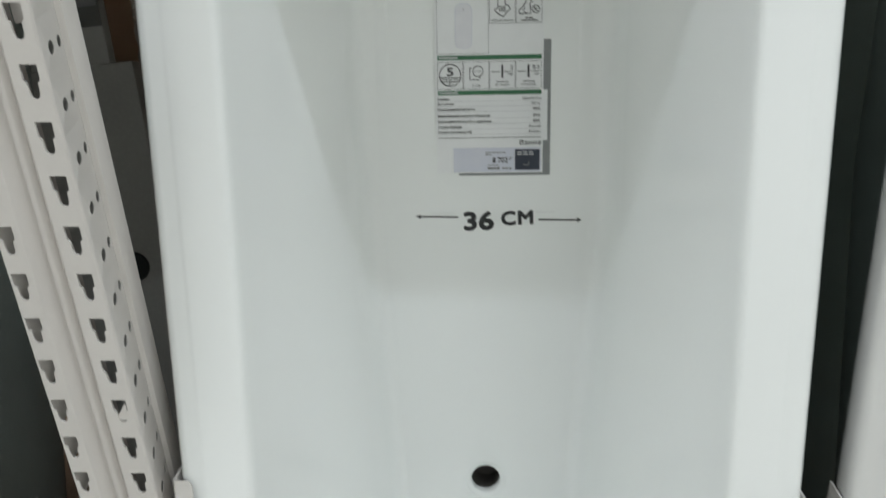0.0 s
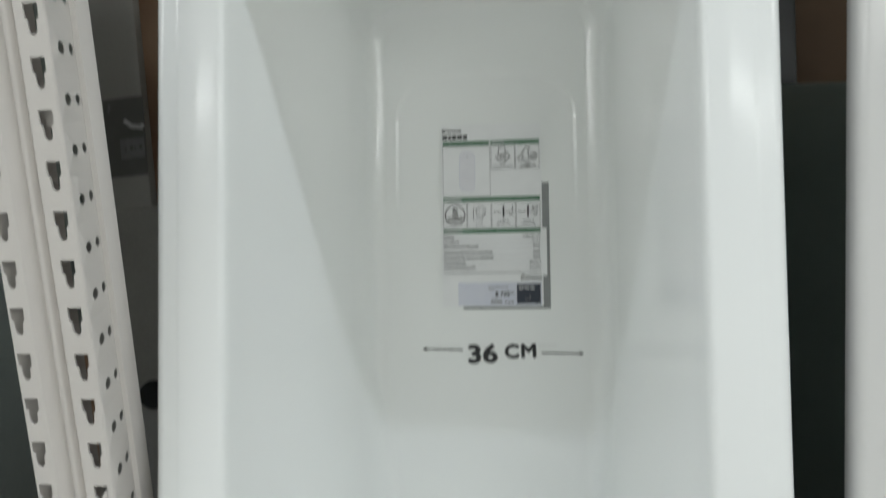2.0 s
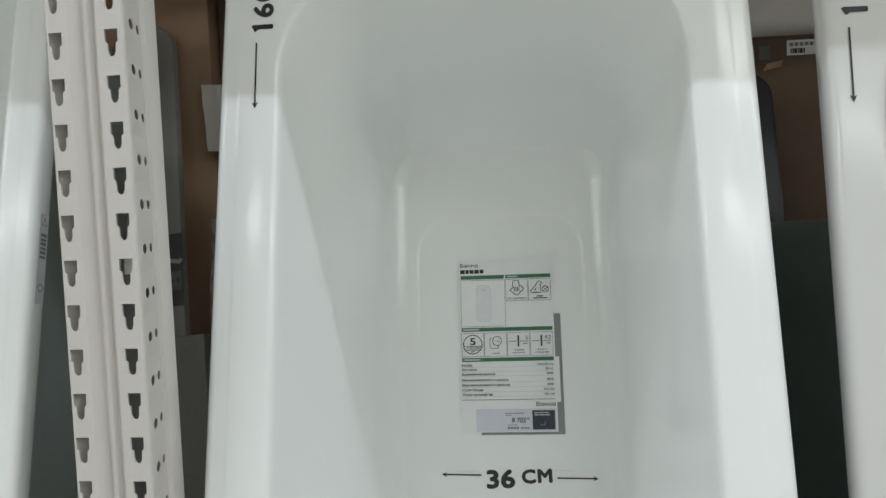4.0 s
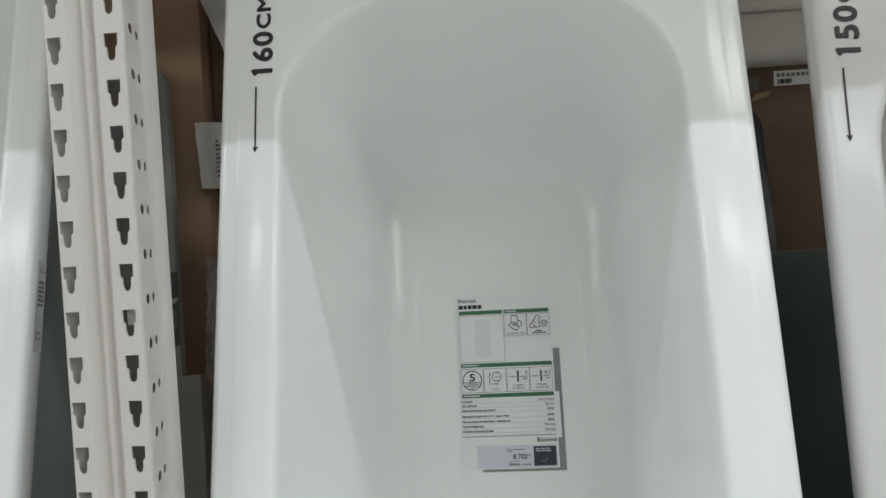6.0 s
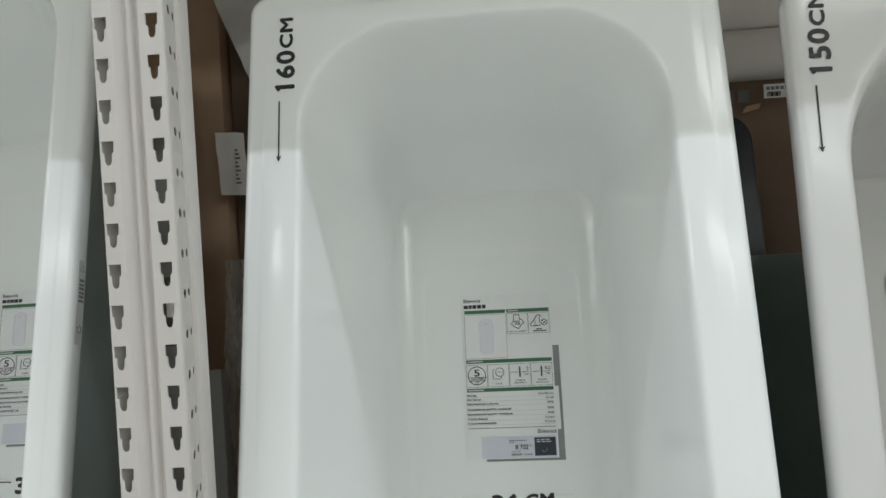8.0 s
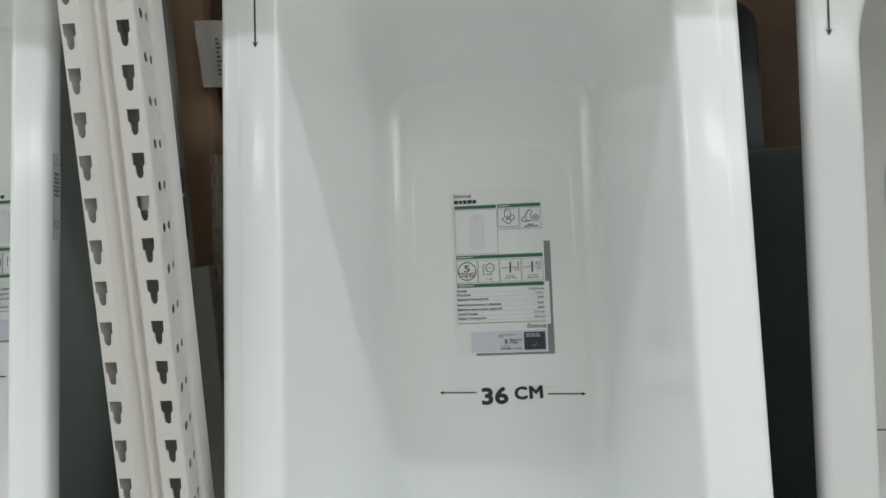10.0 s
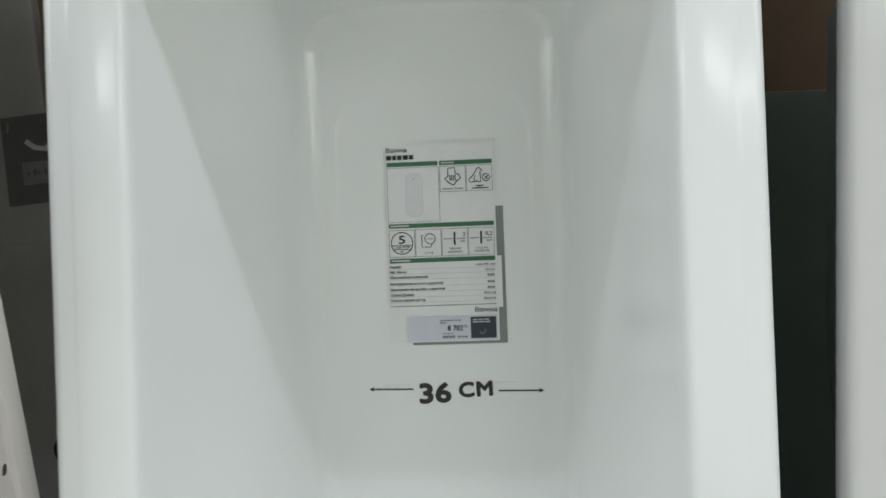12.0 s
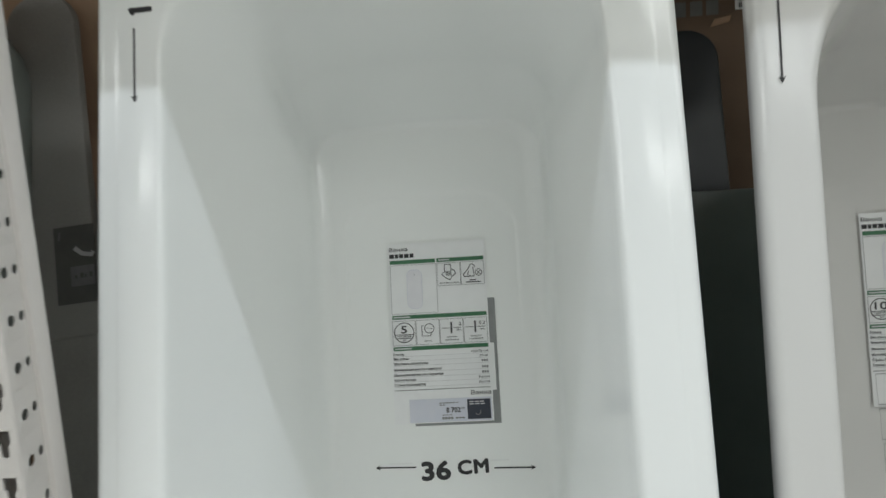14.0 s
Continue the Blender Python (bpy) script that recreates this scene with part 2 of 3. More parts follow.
# ---------------------------------------------------------------- bathtubs
def outline(a, vb, vt, rb, rt, bow=0.0):
    """A rounded outline with half width a, from vb to vt; always the same number of points."""
    pts = []

    def arc(cx, cy, r, a0, a1, n):
        for i in range(n):
            t = radians(a0 + (a1 - a0) * i / n)
            pts.append((cx + r * math.cos(t), cy + r * math.sin(t)))

    def line(x0, y0, x1, y1, n):
        for i in range(n):
            t = i / n
            pts.append((x0 + (x1 - x0) * t, y0 + (y1 - y0) * t))

    line(a, vb + rb, a, vt - rt, 44)
    arc(a - rt, vt - rt, rt, 0, 90, 16)
    line(a - rt, vt, -a + rt, vt, 20)
    arc(-a + rt, vt - rt, rt, 90, 180, 16)
    line(-a, vt - rt, -a, vb + rb, 44)
    arc(-a + rb, vb + rb, rb, 180, 270, 12)
    line(-a + rb, vb, a - rb, vb, 20)
    arc(a - rb, vb + rb, rb, 270, 360, 12)
    out = []
    for u, v in pts:
        if v > vt - rt:
            v += bow * (1 - (u / a) ** 2) * (v - vt + rt) / rt
        out.append((u, v))
    return out


def smoothstep(a, b, x):
    t = min(1.0, max(0.0, (x - a) / (b - a)))
    return t * t * (3 - 2 * t)


# depth (share of the whole), half width, shift of the foot edge, shift of the head edge
SECTION = [
    (0.0, 0.2775, -0.006, 0.006), (0.002, 0.2738, -0.002, 0.002), (0.006, 0.2705, 0.001, 0.0), (0.013, 0.2685, 0.003, -0.002),
    (0.03, 0.2665, 0.005, -0.005), (0.07, 0.264, 0.008, -0.010), (0.14, 0.259, 0.012, -0.017), (0.28, 0.2495, 0.020, -0.031), (0.42, 0.241, 0.028, -0.045), (0.56, 0.2325, 0.036, -0.058),
    (0.68, 0.2252, 0.044, -0.070), (0.76, 0.2200, 0.050, -0.078), (0.84, 0.2150, 0.057, -0.097), (0.90, 0.2108, 0.062, -0.111), (0.935, 0.2064, 0.066, -0.126),
    (0.955, 0.2030, 0.069, -0.1310), (0.970, 0.1995, 0.073, -0.1340), (0.981, 0.1955, 0.078, -0.1362), (0.989, 0.1911, 0.083, -0.1380), (0.9945, 0.1862, 0.089, -0.1398),
    (0.998, 0.1802, 0.095, -0.1415), (1.0, 0.1735, 0.102, -0.1435),
]


def bathtub_meshes(length, depth, wide, rim, rt, drain_v, step, pinch=0.0):
    """Inside with rim, and outside, of a pressed bathtub. Foot (drain) end at v = -0.02."""
    half = 0.35
    v0, v1 = -0.03, -0.03 + length
    vb0, vt0 = v0 + 0.075, v1 - rim + 0.007
    k = (half - rim - 0.003) / 0.2705

    def shaped(u, v, w):
        s = w / depth
        taper = 0.38 * max(0.0, 0.8 - v) * s ** 1.5 + pinch * max(0.0, s)
        lift = 0.0
        if s > 0.9:       # the flat standing panel ends in a round arch; outside it the floor rises a little to the walls
            r = 0.075
            du, dv = max(0.0, abs(u) - 0.152 + r), max(0.0, v - (vt0 - 0.250) + r)
            out = math.hypot(du, dv) - r
            lift = (0.0016 * smoothstep(-0.004, 0.004, out) + 0.06 * max(0.0, out)) * smoothstep(0.96, 1.0, s) * smoothstep(0.95, 1.1, v)
        return (u * (1 - taper) + 0.004 * s * s, v, -(w - lift))

    def ring(s, a, db, dt, grow=0.0):
        deep = max(0.0, s) ** 1.5
        r1 = rt + (0.05 - rt) * deep
        r0 = 0.11 - 0.04 * deep
        pts = outline(a * k + grow, vb0 + db - grow, vt0 + dt + grow, r0, r1, 0.012)
        return [shaped(u, v, s * depth + grow * 0.8) for u, v in pts]

    def floor_rings(grow):
        out = []
        last = outline(SECTION[-1][1] * k + grow, vb0 + SECTION[-1][2], vt0 + SECTION[-1][3], 0.07, 0.05, 0.012)
        n = len(last)
        cut = []
        for i, (u, v) in enumerate(last):
            t = math.atan2(v - drain_v, u)
            cv = drain_v + 0.037 * math.sin(t)
            cut.append((0.037 * math.cos(t) / (1 - 0.38 * max(0.0, 0.8 - cv) - pinch), cv))
        for f in [i * 0.005 for i in range(1, 40)] + [0.21, 0.24, 0.3, 0.36, 0.44, 0.52, 0.62, 0.72, 0.82, 0.92, 1.0]:
            out.append([shaped(p[0] + (c[0] - p[0]) * f, p[1] + (c[1] - p[1]) * f, depth + grow * 0.8) for p, c in zip(last, cut)])
        if grow:
            return out
        mid = shaped(0.0, drain_v, depth)
        for r, d in ((0.0345, 0.0015), (0.032, 0.004), (0.0275, 0.0048), (0.0255, 0.007), (0.0253, 0.02)):
            place = [shaped(c[0], c[1], depth) for c in cut]
            out.append([(mid[0] + (p[0] - mid[0]) * r / 0.037, mid[1] + (p[1] - mid[1]) * r / 0.037, p[2] - d) for p in place])
        return out

    def edge(a, w, r):
        d = half - a
        return [(u, v, -w) for u, v in outline(a, v0 + d, v1 - d, r, r)]

    inside = [edge(half - 0.02, 0.036, 0.025), edge(half - 0.004, 0.037, 0.028), edge(half, 0.031, 0.03), edge(half, 0.012, 0.03),
              edge(half - 0.0015, 0.006 + step * 0.5, 0.03), edge(half - 0.006, 0.0012 + step, 0.03), edge(half - 0.012, step, 0.032), edge(half - 0.0245, step, 0.04)]
    if step:
        inside += [edge(half - 0.028, step * 0.5, 0.043), edge(half - 0.032, 0.0, 0.046)]
    inside += [edge(half - 0.048, 0.0, 0.065)]
    inside += [ring(*r) for r in SECTION] + floor_rings(0.0)
    outside = [edge(half - 0.0205, 0.037, 0.025)] + [ring(*r, 0.004) for r in SECTION if r[0] > 0.1] + floor_rings(0.005)
    made = []
    for rings in (inside, outside):
        verts = [p for r in rings for p in r]
        n = len(rings[0])
        faces = [(i * n + j, i * n + (j + 1) % n, (i + 1) * n + (j + 1) % n, (i + 1) * n + j) for i in range(len(rings) - 1) for j in range(n)]
        made.append(mesh_of("shell", verts, faces, True, 55))
    return made


TUB160 = bathtub_meshes(1.60, 0.468, 0.70, 0.079, 0.15, 0.299, 0.0018)
TUB170 = bathtub_meshes(1.70, 0.468, 0.70, 0.053, 0.15, 0.299, 0.0018)
TUB150 = bathtub_meshes(1.50, 0.455, 0.70, 0.060, 0.21, 0.268, 0.0, 0.16)


def bathtub(shells, m, inner, outer, drain, label):
    ob = thing("bathtub", m, label, "bathtub", "bathtubs on show")
    for name, me, material in (("basin", shells[0], inner), ("underside", shells[1], outer)):
        part_mesh(name, me.copy(), material, ob, "dull ground-coated outside of the tub" if name == "underside" else "")
    # blind dark cup, added so the open drain hole shows as shade
    bm = bmesh.new()
    bmesh.ops.create_cone(bm, cap_ends=False, segments=32, radius1=0.0262, radius2=0.0262, depth=0.06)
    bmesh.ops.create_circle(bm, cap_ends=True, segments=32, radius=0.0262, matrix=Matrix.Translation((0, 0, -0.03)))
    bmesh.ops.translate(bm, verts=bm.verts, vec=(0.004, drain[0], -drain[1] - 0.037))
    part("drain_shade_cup", bm, DRAIN_SHADE, ob, "dark cup added behind the drain hole", smooth=True)
    return ob


M_A = on_tub(0.005, 0, 0, 0.37)
M_B = on_tub(-0.930, 0.05, 0.0, 1.2)
M_C = on_tub(0.7577, 0.03, -0.0509, -0.58) @ pose(0, 0, 0, 3.14, 0, 0)   # stands a little steeper than the others
tub_a = bathtub(TUB160, M_A, ENAMEL, PRIMER, (0.299, 0.468), "white enamelled steel bathtub standing on its foot end")
tub_b = bathtub(TUB170, M_B, ENAMEL, PRIMER, (0.299, 0.468), "long white enamelled bathtub beside the rack upright")
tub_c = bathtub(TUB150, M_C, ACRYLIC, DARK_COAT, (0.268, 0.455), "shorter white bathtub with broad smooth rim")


# guides that hold the rims at the foot
def rim_guide(m, side, top, front, depth, label):
    ob = thing("rim_guide", m, label, "guide rail", "guide rails")
    t = 0.0022
    x = 0.3535 * side
    pts = [(x - side * front, 0.0045 + t), (x + side * t - side * 0.003, 0.0045 + t), (x + side * t, 0.0045 + t - 0.003), (x + side * t, -depth),
           (x, -depth), (x, 0.0045 - 0.002), (x - side * 0.002, 0.0045), (x - side * front, 0.0045)]
    bm = bmesh.new()
    rows = []
    for v, cut in ((-0.02, 0.0), (top - 0.006, 0.0), (top, 0.004)):
        rows.append([bm.verts.new((u + (side * cut if i in (0, 7) else 0), v + (0.006 if v == top and n < -0.01 else 0), n)) for i, (u, n) in enumerate(pts)])
    for a, b in zip(rows, rows[1:]):
        for i in range(8):
            bm.faces.new((a[i], a[(i + 1) % 8], b[(i + 1) % 8], b[i]))
    bm.faces.new(rows[0][::-1]), bm.faces.new(rows[-1])
    part("channel", bm, GUIDE, ob, smooth=False)
    part("foot_plate", box_bm(min(x, x - side * front) , max(x, x - side * front) , -0.024, -0.021, -depth, 0.006), GUIDE, ob)
    return ob


rim_guide(M_A, -1, 0.563, 0.020, 0.042, "cream bent steel guide rail on the tub rim")
rim_guide(M_A, 1, 0.536, 0.024, 0.042, "cream bent steel guide rail on the tub rim")
rim_guide(M_C, -1, 0.492, 0.046, 0.036, "broad cream bent steel guide rail on the tub rim")
rim_guide(M_B @ pose(0.035, 0, 0), 1, 0.440, 0.050, 0.050, "cream bent steel guide rail beside the long tub")


# ---------------------------------------------------------------- rack upright
def rack_upright():
    x0, x1 = -0.5365, -0.4455
    ob = thing("rack_upright", pose((x0 + x1) / 2 + 0.0087, -0.0077, 0, 0, -0.29, 0), "cream steel rack upright with keyhole slots", "rack upright")
    cx = (x0 + x1) / 2
    levels = [0.9 + 0.05 * k for k in range(-17, 29)]

    def slotted(name, u0, u1, uc, shape, frame_fn):
        """A strip with one opening every 50 mm; frame_fn maps (u, z, inset) to a place."""
        bm = bmesh.new()
        outer = [(u0, -0.025), (u1, -0.025), (u1, 0.025), (u0, 0.025)]
        loops = []
        for pts in [outer] + shape:
            vs = [bm.verts.new((p[0], p[1], 0)) for p in pts]
            loops.append([bm.edges.new((vs[i], vs[(i + 1) % len(vs)])) for i in range(len(vs))])
        bmesh.ops.triangle_fill(bm, use_beauty=True, edges=[e for l in loops for e in l])
        bm.verts.ensure_lookup_table()
        base = [(v.co.x, v.co.y) for v in bm.verts]
        tris = [tuple(v.index for v in f.verts) for f in bm.faces]
        bm.free()
        verts, faces = [], []
        for z in levels:
            o = len(verts)
            verts += [frame_fn(p[0], z + p[1], 0.0) for p in base]
            faces += [tuple(o + i for i in t) for t in tris]
            start = 4
            for pts in shape:
                o2 = len(verts)
                verts += [frame_fn(p[0], z + p[1], 0.0022) for p in pts]
                n = len(pts)
                faces += [(o + start + i, o + start + (i + 1) % n, o2 + (i + 1) % n, o2 + i) for i in range(n)]
                start += n
        me = mesh_of(name, verts, faces)
        bm2 = bmesh.new()
        bm2.from_mesh(me)
        bmesh.ops.remove_doubles(bm2, verts=bm2.verts, dist=0.0002)
        bmesh.ops.recalc_face_normals(bm2, faces=bm2.faces)
        bm2.to_mesh(me)
        bm2.free()
        return me

    def keyhole(c):
        pts = [(c - 0.0078, 0.0142), (c - 0.0075, 0.0005), (c - 0.0050, -0.0010), (c - 0.0046, -0.0105), (c - 0.0032, -0.0142), (c, -0.0156),
               (c + 0.0032, -0.0142), (c + 0.0046, -0.0105), (c + 0.0050, -0.0010), (c + 0.0075, 0.0005), (c + 0.0078, 0.0142)]
        return pts[::-1]

    def round_hole(c, r, wide):
        return [(c + wide * math.cos(t * math.pi / 6), r * math.sin(t * math.pi / 6) - 0.0015) for t in range(12)]

    face = lambda u, z, d: (u - cx, d, z)
    part_mesh("left_strip", slotted("left_strip", x0 + 0.002, -0.511, -0.526, [keyhole(-0.5255)], face), RACK, ob)
    part_mesh("right_strip", slotted("right_strip", -0.477, x1 - 0.002, -0.46, [keyhole(-0.4605)], face), RACK, ob)
    zlo, zhi = levels[0] - 0.025, levels[-1] + 0.025

    def ribbon(name, pts):
        verts = [(x - cx, y, z) for z in (zlo, zhi) for x, y in pts]
        n = len(pts)
        return part_mesh(name, mesh_of(name, verts, [(i, i + 1, n + i + 1, n + i) for i in range(n - 1)], True, 50), RACK, ob)

    ribbon("rib", [(-0.511, 0.0), (-0.5098, 0.0006), (-0.5040, 0.0125), (-0.5025, 0.0138), (-0.5000, 0.0138), (-0.4970, 0.0085), (-0.4955, 0.0080), (-0.4925, 0.0080), (-0.4910, 0.0085), (-0.4880, 0.0138), (-0.4855, 0.0138), (-0.4840, 0.0125), (-0.4782, 0.0006), (-0.477, 0.0)])
    ribbon("left_bend", [(x0 + 0.002, 0.0), (x0 + 0.0006, 0.0006), (x0, 0.002)])
    ribbon("right_bend", [(x1 - 0.002, 0.0), (x1 - 0.0006, 0.0006), (x1, 0.002)])
    holes = [round_hole(0.0225, 0.0060, 0.0088), round_hole(0.0505, 0.0056, 0.0068)]
    lean_in = lambda u: 0.27 * max(0.0, u - 0.010)      # the flanges run inwards towards the back
    part_mesh("right_flange", slotted("right_flange", 0.002, 0.062, 0, holes, lambda u, z, d: (x1 - cx - 0.4 * d - lean_in(u), u, z + 0.025)), RACK, ob)
    part_mesh("left_flange", slotted("left_flange", 0.002, 0.062, 0, holes, lambda u, z, d: (x0 - cx + 0.4 * d + lean_in(u), u, z + 0.025)), RACK, ob)
    ribbon("right_lip", [(x1 - 0.014, 0.062), (x1 - 0.0085, 0.0635), (x1 - 0.0050, 0.083), (x1 - 0.0075, 0.087), (x1 - 0.020, 0.087)])
    ribbon("left_lip", [(x0 + 0.014, 0.062), (x0 + 0.0085, 0.0635), (x0 + 0.0050, 0.083), (x0 + 0.0075, 0.087), (x0 + 0.020, 0.087)])
    # shelf bracket tongue that fills part of one slot
    bm = bmesh.new()
    z = 0.9
    pts = [(-0.4672, z - 0.010), (-0.4615, z - 0.0132), (-0.4545, z - 0.012), (-0.4545, z + 0.010)]
    bm.faces.new([bm.verts.new((x - cx, 0.0012, zz)) for x, zz in pts])
    part("locking_tab", bm, RACK, ob)
    part("hook_tongue", box_bm(-0.4690 - cx, -0.4500 - cx, 0.0120, 0.0140, 1.2960, 1.3300), RACK, ob)
    part("base_plate", box_bm(-0.06, 0.06, -0.01, 0.08, 0.0, 0.006), RACK, ob)
    return ob


rack_upright()


# ---------------------------------------------------------------- stock behind the tubs
def carton(x0, x1, y0, y1, z0, z1, material, label):
    ob = thing("carton", pose((x0 + x1) / 2, (y0 + y1) / 2, z0), label, "box", "cartons")
    w, d, h = (x1 - x0) / 2, (y1 - y0) / 2, z1 - z0
    part("body", box_bm(-w, w, -d, d, 0, h - 0.006, 0.004), material, ob, smooth=True)
    for a, b in ((-d + 0.001, -0.001), (0.001, d - 0.001)):
        part("top_flap", box_bm(-w + 0.002, w - 0.002, a, b, h - 0.006, h - 0.001, 0.001), material, ob)
    return ob


box_l = carton(-1.30, -0.682, 0.765, 0.93, 0.229, 2.02, CARD, "tall brown cardboard carton behind the tubs")
box_m = carton(-0.676, -0.30, 0.800, 0.95, 0.229, 1.93, DARK_CARD, "dark brown cardboard carton behind the tubs")
box_r = carton(0.30, 1.00, 1.060, 1.50, 0.229, 1.722, DARK_CARD, "brown cardboard carton with a printed label")


def slab(m, half, top, radius, thick, material, label, board, board_material, hole=None):
    """A wrapped panel with round top corners and a wider lower board."""
    ob = thing("bath_panel", m, label, "panel", "bath panels")
    pts = [(half, 0.0)]
    for k in range(13):
        t = math.pi / 2 * k / 12
        pts.append((half - radius + radius * math.cos(t), top - radius + radius * math.sin(t)))
    pts += [(-u, v) for u, v in pts[::-1]]
    rings = []
    for inset, z in ((0.012, -thick), (0.0, -thick + 0.01), (0.0, -0.012), (0.003, -0.004), (0.012, 0.0)):
        rings.append([(u * (half - inset) / half, v - inset * (v > 0.5), z) for u, v in pts])
    n = len(pts)
    verts = [p for r in rings for p in r]
    faces = [(i * n + j, i * n + (j + 1) % n, (i + 1) * n + (j + 1) % n, (i + 1) * n + j) for i in range(len(rings) - 1) for j in range(n)]
    faces += [tuple(range(n))[::-1], tuple(range(n * (len(rings) - 1), n * len(rings)))]
    part_mesh("panel_body", mesh_of("panel_body", verts, faces, True, 40), material, ob)
    part("lower_board", box_bm(board[0], board[1], board[2], board[3], -thick + 0.002, 0.004, 0.004), board_material, ob, smooth=True)
    # the hole is a black disc laid on the board; its darkness is colour
    if hole:
        bm = bmesh.new()
        bmesh.ops.create_cone(bm, cap_ends=True, segments=24, radius1=0.026, radius2=0.024, depth=0.008)
        bmesh.ops.translate(bm, verts=bm.verts, vec=(hole[0], hole[1], 0.006))
        part("hole_disc", bm, HOLE_BLACK, ob, "black disc in place of a dark hole", smooth=True)
    return ob


panel_l = slab(on_tub(-0.553, 0.0, -0.452, 6.0), 0.07, 1.69, 0.068, 0.03, GREY_COAT, "grey wrapped bath panel leaning on a carton", (-0.07, 0.107, 0.0, 1.03), GREY_COAT, (0.043, 0.698))
panel_r = slab(on_tub(0.350, 0.0, -0.640), 0.225, 1.585, 0.06, 0.03, PANEL_SHADE, "bath panel with shade-darkened body and a dark green lower board", (-0.20, 0.52, 0.0, 1.255), DARK_COAT)


def flat(name, u0, u1, v0, v1, n0, n1, material, parent, label=""):
    return part(name, box_bm(u0, u1, v0, v1, n0, n1), material, parent, label)


def stroke(name, pts, wide, n, material, parent, closed=False, thick=0.0003):
    """A thin drawn line along pts, at height n."""
    verts, faces = [], []
    wide *= 1.35
    last = len(pts)
    for i in range(last):
        a = Vector(pts[i - 1] if (closed or i > 0) else pts[0])
        b = Vector(pts[(i + 1) % last] if (closed or i < last - 1) else pts[-1])
        d = (b - a).normalized()
        side = Vector((-d.y, d.x)) * wide / 2
        p = Vector(pts[i])
        for q, h in ((p + side, n), (p - side, n), (p + side, n + thick), (p - side, n + thick)):
            verts.append((q.x, q.y, h))
    for i in range(last if closed else last - 1):
        a, b = 4 * i, 4 * ((i + 1) % last)
        faces += [(a + 2, a + 3, b + 3, b + 2), (a, a + 2, b + 2, b), (a + 1, b + 1, b + 3, a + 3)]
    return part_mesh(name, mesh_of(name, verts, faces), material, parent)


def circle(cx, cy, r, n=20, a0=0.0, a1=360.0):
    return [(cx + r * math.cos(radians(a0 + (a1 - a0) * i / n)), cy + r * math.sin(radians(a0 + (a1 - a0) * i / n))) for i in range(n)]


def frame_line(name, u0, u1, v0, v1, wide, n, material, parent):
    return stroke(name, [(u0, v0), (u1, v0), (u1, v1), (u0, v1)], wide, n, material, parent, True)


# a dark label with pictograms on the grey panel
lab = thing("panel_label", on_tub(-0.640, 1.157, -0.451, 5.0), "dark grey product label on the grey panel", "label")
flat("backing", -0.040, 0.036, -0.071, 0.071, 0.0, 0.0008, TAG, lab)
flat("white_field", -0.012, 0.033, -0.040, -0.004, 0.0010, 0.0016, GREYINK, lab)
stroke("small_drawing", [(-0.002, 0.030), (0.012, 0.018), (0.030, 0.014), (0.033, 0.020)], 0.006, 0.0012, PALEINK, lab)
stroke("edge_mark", [(-0.028, 0.062), (-0.029, 0.052), (-0.031, 0.047)], 0.003, 0.0012, GREYINK, lab)
for k, u in enumerate((-0.004, 0.006, 0.014, 0.024)):
    flat("field_mark", u, u + (0.004, 0.006, 0.003, 0.005)[k], -0.026, -0.020 + 0.003 * (k % 2), 0.0018, 0.0022, TAG, lab)

# a torn paper tag on the tall carton
tag = thing("paper_tag", pose(-0.660, 0.752, 1.56, 90, 0, 0), "crumpled white paper tag on the carton", "tag")
bm = bmesh.new()
bmesh.ops.create_grid(bm, x_segments=8, y_segments=14, size=1.0)
for v in bm.verts:
    x, y = v.co.x * 0.031, v.co.y * 0.069
    v.co = Vector((x - 0.06 * y, y - 0.05 * x, 0.012 + 0.006 * noise.noise(Vector((x * 40, y * 30, 3))) - (0.012 if v.co.x > 0.3 else 0.0) * (v.co.x - 0.3)))
part("paper", bm, WHITE_FOAM, tag, smooth=True)
for k in range(9):
    flat("code_line", 0.010, 0.022 - 0.003 * (k % 3), -0.045 + 0.009 * k, -0.041 + 0.009 * k, 0.0165, 0.0169, GREYINK, tag)

# crumpled stretch film between the cartons and the tub
film = thing("stretch_film", pose(-0.630, 0.660, 0.55), "crumpled clear stretch film hanging by the cartons", "film")
bm = bmesh.new()
bmesh.ops.create_grid(bm, x_segments=18, y_segments=60, size=1.0)
for v in bm.verts:
    x, z = v.co.x * 0.055, (v.co.y + 1) * 0.40
    w = 1.0 - 0.45 * (v.co.y + 1) / 2
    v.co = Vector((x * w + 0.012 * noise.noise(Vector((z * 9, 1, 0))), 0.028 * noise.noise(Vector((x * 45, z * 16, 0))) + 0.014 * noise.noise(Vector((x * 120, z * 60, 5))), z))
part("film_sheet", bm, FILM, film, smooth=True)

# grey foam sheet hanging over the cartons
bag = thing("packing_sheet", pose(-0.568, 0.70, 1.63), "grey foam packing sheet hanging over the cartons", "sheet")
bm = bmesh.new()
bmesh.ops.create_grid(bm, x_segments=16, y_segments=16, size=1.0)
for v in bm.verts:
    x, z = v.co.x * 0.10, (v.co.y + 1) * 0.20
    v.co = Vector((x - 0.42 * (z - 0.28), 0.01 * noise.noise(Vector((x * 25, z * 25, 9))), z))
part("sheet", bm, FOAM, bag, smooth=True)

